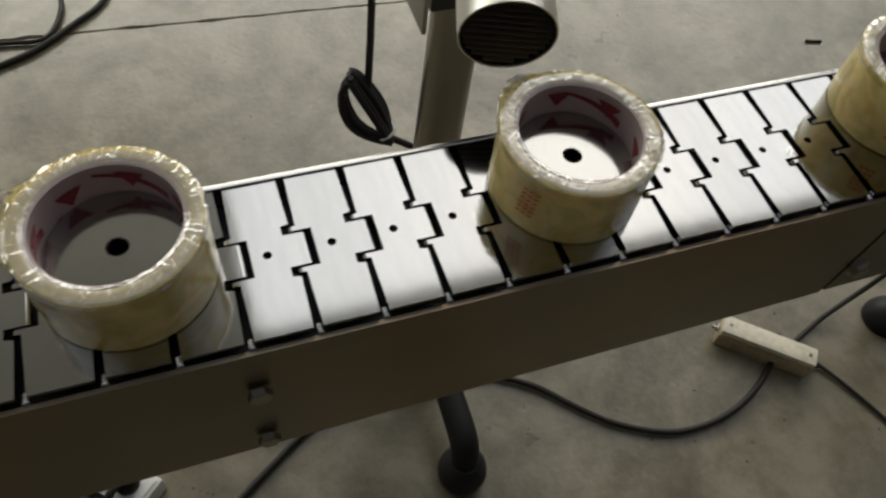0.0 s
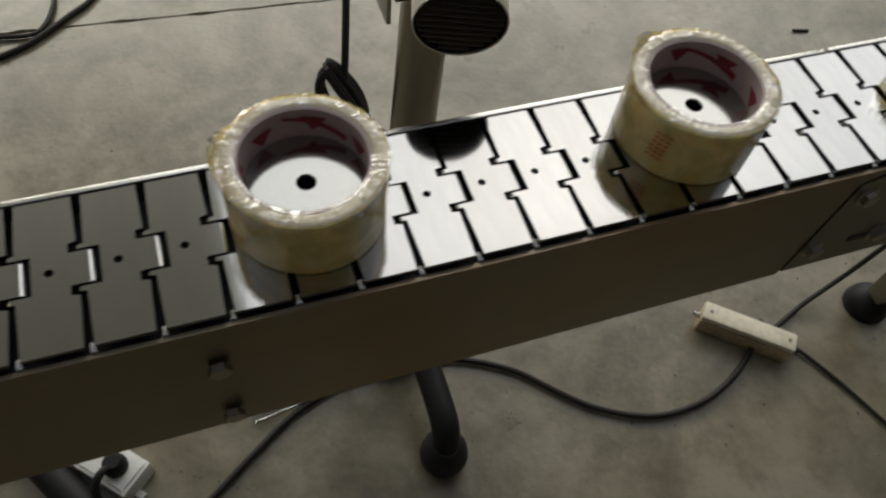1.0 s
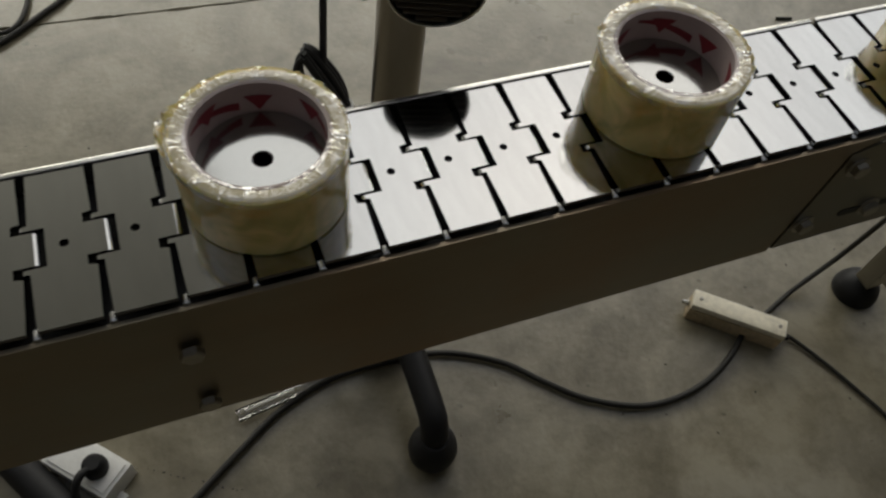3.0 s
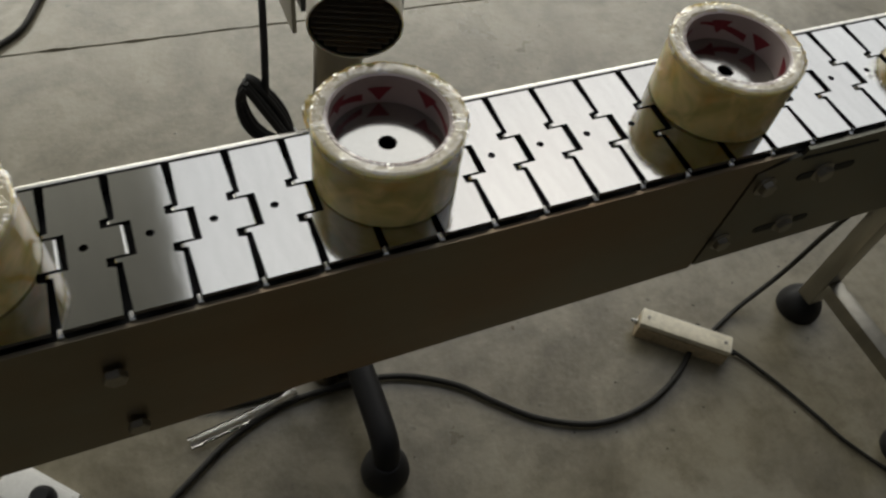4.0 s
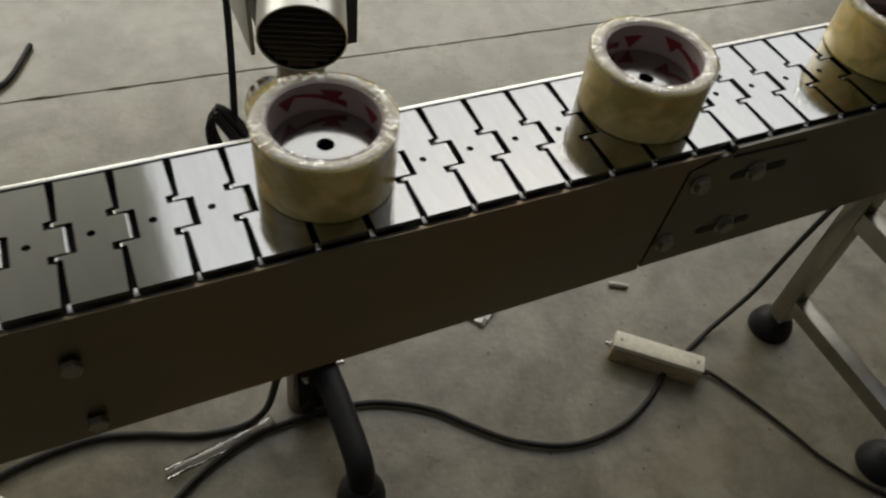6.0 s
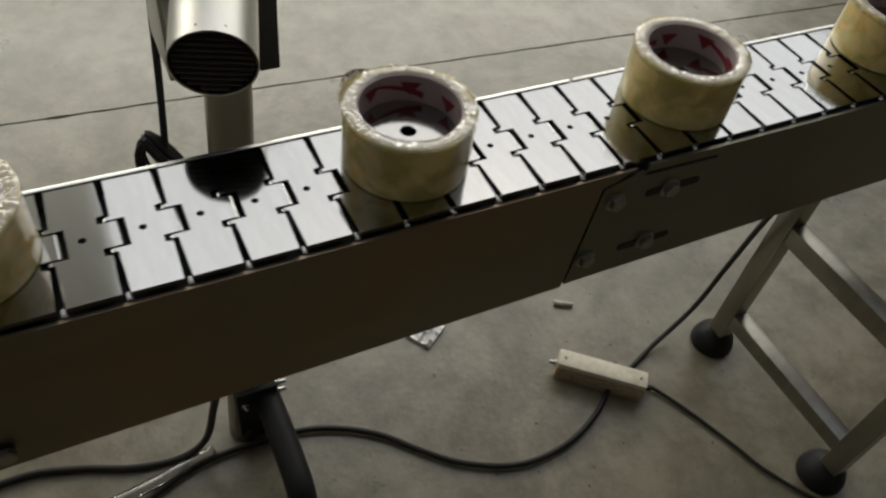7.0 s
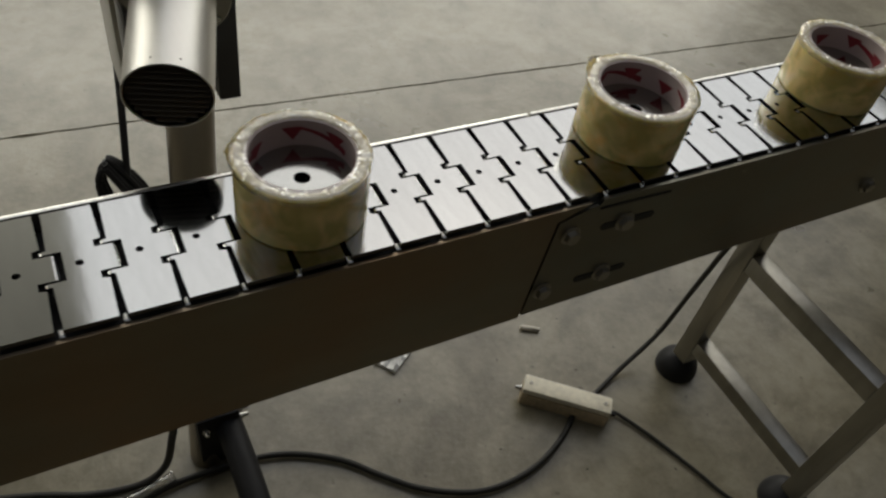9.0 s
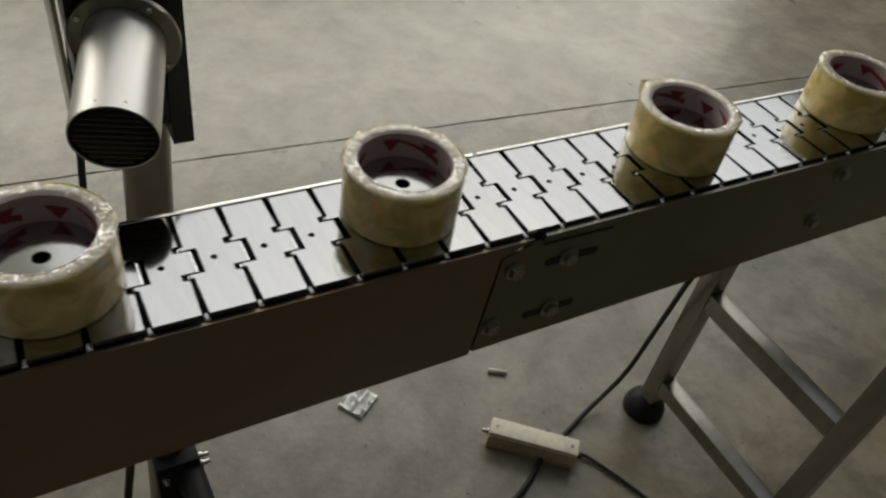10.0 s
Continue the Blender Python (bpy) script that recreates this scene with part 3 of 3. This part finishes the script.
    part("film_flap", bm, FILM, roll, "loose flap of clear film", smooth=False).visible_shadow = False
    if marked:
        a0 = radians(marked)
        for i in range(3):
            for j in range(6):
                bm = bmesh.new()
                a, z = a0 + i * 0.085 + j * 0.008, 0.014 + j * 0.0042
                q = [(a, z), (a + 0.035, z + 0.0004), (a + 0.070, z + 0.0010), (a + 0.070, z + 0.0028), (a + 0.035, z + 0.0024), (a, z + 0.0018)]
                on_wall(bm, R_OUT + 0.0003, [q])
                part("print_bar", bm, ORANGE, roll)
    return roll


# starting places along the chain, turn of the print
ROLLS = [(0.4630, 215), (0.1940, 205), (-0.0744, 0), (-0.3407, 0), (-0.6030, 0), (-0.9095, 0), (-1.1760, 0)]
rolls = []
for k, (x, marked) in enumerate(ROLLS):
    r = tape_roll(k + 3, marked)
    r.location = (x, ROLL_Y, TOP + 0.0002)
    rolls.append(r)

# ---- the nozzle on its post, with its cord ----
stand = thing("blower_stand", 0.222, 0.345, 0.0, "steel tube nozzle with grille on a round steel post", "blower")
SO = Matrix.Translation((-0.222, -0.345, 0))


def sta(name, bm, material, label="", parent=None):
    bmesh.ops.transform(bm, matrix=SO, verts=bm.verts)
    return part(name, bm, material, parent or stand, label)


def nozzle():
    foot, head = Vector((0.180, 0.253, 0.0)), Vector((0.2300, 0.3427, 0.604)) 
    m = along(foot, head)
    sta("post", lathe(bmesh.new(), [(0, -0.002), (0.0250, -0.002), (0.0250, 0.735), (0, 0.735)], 40, m), POST, "round brushed steel post")
    sta("foot_tube", cable(bmesh.new(), [(0.2085, 0.071, 0.036), (0.2100, 0.078, 0.062), (0.2125, 0.098, 0.079), (0.2130, 0.150, 0.085), (0.2120, 0.205, 0.089), (0.2100, 0.262, 0.092)], 0.0190, 20, 6), BLACK, "black foot tube")
    sta("foot", lathe(bmesh.new(), [(0, 0), (0.020, 0), (0.027, 0.004), (0.032, 0.014), (0.0335, 0.026), (0.031, 0.042), (0.024, 0.054), (0.018, 0.060), (0, 0.060)], 36, Matrix.Translation((0.2085, 0.072, 0))), RUBBER, "bulbous black rubber foot")
    sta("hub", box(bmesh.new(), 0.168, 0.226, 0.232, 0.292, 0.0, 0.122, 0.004), BLACK, "black clamp hub")
    for z in (0.090, 0.110):
        sta("hub_bolt", lathe(bmesh.new(), [(0, 0), (0.006, 0), (0.006, 0.005), (0.0035, 0.005), (0.0035, 0.014), (0, 0.014)], 12, along((0.2262, 0.243, z), (0.25, 0.243, z))), BRIGHT, "bright clamp bolt")
    sta("hub_bolt", lathe(bmesh.new(), [(0, 0), (0.005, 0), (0.005, 0.004), (0.003, 0.004), (0.003, 0.010), (0, 0.010)], 12, along((0.179, 0.2318, 0.100), (0.179, 0.20, 0.100))), BRIGHT, "bright clamp bolt")
    # bracket: black housing with two cheeks
    arch = [(0.172, 0.640), (0.244, 0.640), (0.246, 0.790)] + [(0.208 + 0.038 * math.cos(math.pi * k / 14), 0.795 + 0.030 * math.sin(math.pi * k / 14)) for k in range(15)] + [(0.170, 0.790)]
    sta("housing", plate_outline(arch, 0.266, 0.340), BLACK_PAINT, "black painted housing with rounded top")
    sta("cheek", box(bmesh.new(), 0.160, 0.164, 0.250, 0.330, 0.632, 0.800, 0.0012), LEG_STEEL, "bare steel cheek plate")
    sta("cheek", box(bmesh.new(), 0.242, 0.262, 0.262, 0.322, 0.618, 0.800, 0.0016), BLACK_PAINT, "black cheek plate")
    mouth, back = Vector((0.1790, 0.1460, 0.7160)), Vector((0.2130, 0.2620, 0.7370))
    m = along(mouth, back)
    ln = (back - mouth).length
    r = 0.0328
    tube = sta("tube", lathe(bmesh.new(), [(r - 0.0018, 0.055), (r - 0.0012, 0.0004), (r - 0.0009, 0), (r - 0.0003, 0), (r, 0.0004), (r, ln), (0, ln), (0, 0.055)], 64, m), TUBE, "brushed steel tube")
    # near-black surface over the inner wall and end of the tube
    sta("tube_inside", lathe(bmesh.new(), [(r - 0.0022, 0.0015), (r - 0.0022, 0.045), (0, 0.045)], 48, m), TRACK, "dark inside of the tube")
    sta("flange", lathe(bmesh.new(), [(r + 0.0003, ln - 0.010), (r + 0.011, ln - 0.010), (r + 0.012, ln - 0.009), (r + 0.012, ln - 0.004), (r + 0.0003, ln - 0.004)], 64, m, True), LEG_STEEL, "round steel flange")
    for k in range(4):
        a = 0.6 + k * math.pi / 2
        q = m @ Matrix.Translation(((r + 0.0065) * math.cos(a), (r + 0.0065) * math.sin(a), ln - 0.013))
        sta("flange_screw", lathe(bmesh.new(), [(0, 0), (0.0022, 0), (0.0026, 0.0012), (0.0026, 0.003), (0, 0.003)], 12, q), BRIGHT)
    # louvre slats of the grille
    side = (m.to_3x3().inverted() @ Vector((1, 0, 0)))
    side.z = 0
    side.normalize()
    upv = Vector((-side.y, side.x, 0))
    for k in range(-5, 6):
        off = k * 0.0056
        half = math.sqrt(max(0.0, (r - 0.0028) ** 2 - off ** 2))
        bm = bmesh.new()
        box(bm, -half, half, -0.0003, 0.0003, 0.0, 0.007)
        turn = Matrix((side, upv, Vector((0, 0, 1)))).transposed().to_4x4()
        bmesh.ops.transform(bm, matrix=m @ Matrix.Translation(upv * off + Vector((0, 0, 0.0015))) @ turn @ Matrix.Rotation(0.5, 4, "X"), verts=bm.verts)
        sta("louvre", bm, LOUVRE)


nozzle()


def power_cord():
    ob = thing("power_cord", 0.155, 0.39, 0.45, "black power cord with a coiled bundle hanging beside the post", "cord")
    o = Matrix.Translation((-0.155, -0.39, -0.45))
    bm = cable(bmesh.new(), [(0.208, 0.338, 0.800), (0.212, 0.380, 0.880), (0.213, 0.490, 0.890), (0.205, 0.545, 0.800), (0.196, 0.530, 0.720), (0.182, 0.475, 0.610), (0.168, 0.420, 0.515), (0.156, 0.386, 0.430)], 0.0042, 10)
    bmesh.ops.transform(bm, matrix=o, verts=bm.verts)
    part("cord", bm, RUBBER, ob)
    # long loops, gathered at the lower end by a tie
    top, low = Vector((0.135, 0.392, 0.460)), Vector((0.178, 0.372, 0.374))
    ax = low - top
    across = Vector((-0.86, 0.10, -0.50)).normalized()
    for k in range(6):
        w = (0.028, 0.024, 0.020, 0.002, -0.006, -0.012)[k]
        pts = []
        for i in range(21):
            u = 2 * math.pi * i / 20
            f = 0.5 - 0.5 * math.cos(u)
            swell = math.sin(math.pi * min(1, f * 1.02)) ** (0.5 if f < 0.5 else 0.9)
            side = w if u < math.pi else w * 0.25 - 0.007
            pts.append(top + ax * f * (1.0 + 0.03 * math.sin(k * 1.9)) + across * side * swell + Vector((0.001 * k, 0.004 * (k - 2.5), 0.003 * math.sin(k * 2.3))))
        bm = cable(bmesh.new(), pts, 0.0041, 8, 2)
        bmesh.ops.transform(bm, matrix=o, verts=bm.verts)
        part("coil_turn", bm, RUBBER, ob)
    bm = cable(bmesh.new(), [low + Vector((-0.006, 0, 0.010)), low + Vector((0.006, 0, -0.004)), low + Vector((0.030, -0.004, -0.022)), low + Vector((0.050, -0.01, -0.050))], 0.0042, 10)
    bmesh.ops.transform(bm, matrix=o, verts=bm.verts)
    part("cord_tail", bm, RUBBER, ob)
    bm = lathe(bmesh.new(), [(0.0125, -0.0012), (0.0142, -0.0012), (0.0142, 0.0012), (0.0125, 0.0012)], 20, along(low - ax * 0.10, low), True)
    bmesh.ops.transform(bm, matrix=o, verts=bm.verts)
    part("tie", bm, WHITE, ob, "pale wire tie")


power_cord()


# ---- things on the floor ----
def loose_cable(name, pts, r, material, label):
    ob = part(name, cable(bmesh.new(), pts, r, 12, 10), material)
    return tagged(ob, label, "cable")


loose_cable("floor_cable", [(-0.46, -0.10, 0.007), (-0.30, 0.0, 0.007), (-0.14, 0.085, 0.007), (-0.041, 0.15, 0.007), (0.027, 0.192, 0.007), (0.105, 0.217, 0.007), (0.18, 0.220, 0.007), (0.249, 0.214, 0.007), (0.300, 0.198, 0.007), (0.357, 0.164, 0.007), (0.401, 0.120, 0.007), (0.447, 0.079, 0.007), (0.507, 0.047, 0.007), (0.56, 0.036, 0.007), (0.624, 0.042, 0.007), (0.685, 0.065, 0.007), (0.735, 0.098, 0.007), (0.775, 0.135, 0.007)], 0.0048, CABLE_GREY, "thick dark cable lying in a curve on the floor")
loose_cable("thin_cable", [(0.790, 0.074, 0.012), (0.808, 0.072, 0.006), (0.840, 0.010, 0.005), (0.870, -0.066, 0.005), (0.890, -0.120, 0.005), (0.935, -0.190, 0.005), (1.02, -0.27, 0.005), (1.12, -0.33, 0.005)], 0.0033, CABLE_GREY, "thin dark cable on the concrete")
loose_cable("rising_cable", [(0.775, 0.112, 0.006), (0.802, 0.122, 0.006), (0.860, 0.142, 0.012), (0.935, 0.156, 0.065), (0.942, 0.146, 0.18), (0.915, 0.120, 0.30), (0.882, 0.094, 0.38), (0.865, 0.070, 0.46), (0.860, 0.060, 0.529)], 0.0042, CABLE_GREY, "thin dark cable rising to the conveyor")
loose_cable("hanging_cable", [(0.150, 0.090, 0.529), (0.148, 0.110, 0.45), (0.142, 0.150, 0.31), (0.134, 0.188, 0.19), (0.118, 0.222, 0.06), (0.082, 0.236, 0.008), (0.02, 0.246, 0.006), (-0.053, 0.274, 0.006), (-0.127, 0.290, 0.006), (-0.24, 0.276, 0.006), (-0.40, 0.22, 0.006)], 0.0050, CABLE_GREY, "black cable hanging from the conveyor to the floor")
loose_cable("coiled_cable", [(-0.60, 1.02, 0.006), (-0.45, 1.07, 0.006), (-0.342, 1.069, 0.006), (-0.275, 1.067, 0.006), (-0.243, 1.125, 0.006), (-0.243, 1.20, 0.006), (-0.30, 1.30, 0.006)], 0.0045, CABLE_GREY, "black cable lying in a loop on the floor")
loose_cable("coiled_cable", [(-0.55, 0.93, 0.006), (-0.42, 0.98, 0.006), (-0.344, 1.014, 0.006), (-0.286, 1.042, 0.006), (-0.214, 1.102, 0.006), (-0.165, 1.150, 0.006), (-0.12, 1.25, 0.006)], 0.0055, CABLE_GREY, "black cable lying in a loop on the floor")


def terminal_box():
    """A long soiled plastic box on the floor in which the cables meet."""
    ob = thing("junction_box", 0.728, 0.120, 0.0, "long soiled ivory plastic junction box on the floor", "junction box")
    ang = math.degrees(math.atan2(0.082 - 0.177, 0.794 - 0.681))
    ob.rotation_euler = (0, 0, radians(ang))
    part("body", box(bmesh.new(), -0.073, 0.073, -0.0155, 0.0155, 0.0, 0.030, 0.003), IVORY, ob)
    part("lid", box(bmesh.new(), -0.0735, 0.0735, -0.0160, 0.0160, 0.031, 0.044, 0.004), IVORY_LID, ob, "soiled ivory lid")
    for x, lab in ((-0.0735, "metal stud"), (0.0735, "cable gland")):
        d = -1 if x < 0 else 1
        bm = lathe(bmesh.new(), [(0, 0), (0.0055, 0), (0.0055, 0.004), (0.0035, 0.005), (0.0035, 0.011), (0, 0.011)], 14, along((x, 0, 0.022), (x + d, 0, 0.022)))
        part("stud" if x < 0 else "gland", bm, BRIGHT if x < 0 else BLACK, ob, lab)
    for x in (-0.062, 0.062):
        part("screw", lathe(bmesh.new(), [(0, 0.044), (0.003, 0.044), (0.003, 0.0452), (0, 0.0455)], 12, Matrix.Translation((x, 0, 0))), LEG_STEEL, ob)


terminal_box()


def socket_block():
    ob = thing("socket_block", -0.224, 0.190, 0.0, "white plastic socket block with a black plug, on the floor", "socket")
    ob.rotation_euler = (0, 0, radians(43))
    part("body", box(bmesh.new(), -0.026, 0.026, -0.055, 0.046, 0.0, 0.036, 0.003), WHITE, ob)
    part("rim", box(bmesh.new(), -0.021, 0.021, -0.050, 0.041, 0.0362, 0.0385, 0.001), WHITE, ob, "raised white rim")
    bm = lathe(bmesh.new(), [(0, 0.0385), (0.0155, 0.0385), (0.016, 0.046), (0.0135, 0.056), (0.009, 0.060), (0, 0.060)], 28, Matrix.Translation((0, -0.022, 0)))
    part("plug", bm, BLACK, ob, "round black plug")
    bm = cable(bmesh.new(), [(0, -0.022, 0.052), (-0.020, -0.020, 0.058), (-0.038, -0.026, 0.048), (-0.052, -0.046, 0.020), (-0.060, -0.080, 0.006), (-0.070, -0.14, 0.006)], 0.0052, 10)
    part("lead", bm, RUBBER, ob, "black lead")
    part("tab", box(bmesh.new(), -0.014, -0.004, -0.067, -0.055, 0.0, 0.010, 0.001), WHITE, ob, "small white lug")


socket_block()


def small_litter():
    bm = lathe(bmesh.new(), [(0, 0), (0.0042, 0), (0.0045, 0.001), (0.0045, 0.022), (0.0040, 0.0225), (0.0040, 0.034), (0, 0.034)], 14, along((0.745, 0.288, 0.0046), (0.775, 0.271, 0.0046)))
    tagged(part("stub", bm, STUB), "short pale cylindrical stub lying on the floor", "stub")
    bm = lathe(bmesh.new(), [(0, 0), (0.003, 0), (0.003, 0.035), (0, 0.035)], 10, along((1.235, 0.744, 0.0031), (1.270, 0.735, 0.0031)))
    tagged(part("screw_stub", bm, CABLE_GREY), "short dark screw lying on the floor", "screw")
    # small crumpled clear bag
    bm = bmesh.new()
    n = 9
    g = [[None] * n for _ in range(n)]
    for i in range(n):
        for j in range(n):
            u, v = i / (n - 1) - 0.5, j / (n - 1) - 0.5
            h = 0.005 + 0.010 * abs(noise.noise(Vector((u * 4.1, v * 4.7, 2.2)))) * 2 * (1 - 2 * max(abs(u), abs(v)) * 0.6)
            g[i][j] = bm.verts.new((0.053 * u, 0.046 * v, h))
    for i in range(n - 1):
        for j in range(n - 1):
            bm.faces.new((g[i][j], g[i + 1][j], g[i + 1][j + 1], g[i][j + 1]))
    ext = bmesh.ops.extrude_face_region(bm, geom=bm.faces[:])
    for v in ext["geom"]:
        if isinstance(v, bmesh.types.BMVert):
            v.co.z = 0.0004 + 0.3 * max(0, v.co.z - 0.006)
    ob = part("plastic_bag", bm, PAPER, smooth=False)
    ob.location, ob.rotation_euler = (0.503, 0.314, 0), (0, 0, radians(35))
    tagged(ob, "small crumpled clear plastic bag on the floor", "plastic bag")
    # soft clear hose, slightly flattened
    bm = cable(bmesh.new(), [(-0.030, 0.2012, 0.0088), (0.010, 0.2070, 0.0088), (0.047, 0.2125, 0.0090), (0.106, 0.2245, 0.0090), (0.126, 0.2310, 0.0090)], 0.0088, 14, 6)
    tagged(part("clear_hose", bm, HOSE), "short length of soft clear plastic hose on the floor", "hose")
    # white strips on top of the hose stand in for its highlights
    for p0, p1 in (((-0.018, 0.2015, 0.0178), (0.052, 0.2125, 0.0180)), ((0.070, 0.2165, 0.0180), (0.118, 0.2275, 0.0180))):
        bm = beam(bmesh.new(), p0, p1, 0.0026, 0.0012, 0.0004)
        tagged(part("hose_highlight", bm, PAPER), "narrow pale strip along the clear hose, standing in for its highlight", "plastic strip")


small_litter()


def grit():
    """Crumbs and flecks of dirt scattered on the concrete, and a broken line of scuffs."""
    rnd = random.Random(21)
    bm = bmesh.new()
    spots = [(rnd.uniform(-0.5, 2.2), rnd.uniform(-0.3, 1.9), rnd.uniform(0.0008, 0.0026)) for _ in range(190)]
    spots += [(-0.165 + 0.009 * k + rnd.uniform(-0.004, 0.004), 0.174 - 0.0055 * k + rnd.uniform(-0.0015, 0.0015), rnd.uniform(0.0010, 0.0030)) for k in range(14)]
    for x, y, r in spots:
        a0, sx = rnd.uniform(0, 6), rnd.uniform(0.5, 1.6)
        tip = bm.verts.new((x, y, r * 0.5))
        ring = [bm.verts.new((x + sx * r * math.cos(a0 + k * 1.257) * rnd.uniform(0.7, 1.2), y + r * math.sin(a0 + k * 1.257) * rnd.uniform(0.7, 1.2), 0.0001)) for k in range(5)]
        for k in range(5):
            bm.faces.new((tip, ring[k], ring[(k + 1) % 5]))
    ob = part("floor_grit", bm, GRIT, smooth=False)
    tagged(ob, "dark crumbs and flecks scattered on the concrete", "grit", kind="stuff")


grit()


def stand_tube():
    """The black foot tube of another stand, lying on the floor, with its end cap."""
    ob = thing("foot_tube", -0.274, 0.165, 0.0, "black tube foot of a stand, on the floor", "stand foot")
    p0, p1 = (-0.07, 0.115, 0.0225), (0.062, -0.095, 0.0225)
    part("tube", cable(bmesh.new(), [p0, (0, 0, 0.0225), p1], 0.0215, 20, 3), BLACK, ob)
    part("cap", lathe(bmesh.new(), [(0, 0), (0.0222, 0), (0.0222, 0.012), (0.017, 0.018), (0, 0.019)], 24, along(p1, (0.124, -0.19, 0.0225))), RUBBER, ob, "black rubber end cap")


stand_tube()


# ---- what moves: the chain and the rolls on it ----
TRAVEL = [(k / 2, 0.1283 * (k / 2) + 0.00007 * (k / 2) ** 2) for k in range(21)]   # a steady pace of about 13 cm a second


def motions():
    walk(slat_chain, [(t, pose(d, 0, TOP)) for t, d in TRAVEL])
    for ob, (x, _) in zip(rolls, ROLLS):
        walk(ob, [(t, pose(x + d, ROLL_Y, TOP + 0.0002, 0, 0, 0)) for t, d in TRAVEL])


motions()
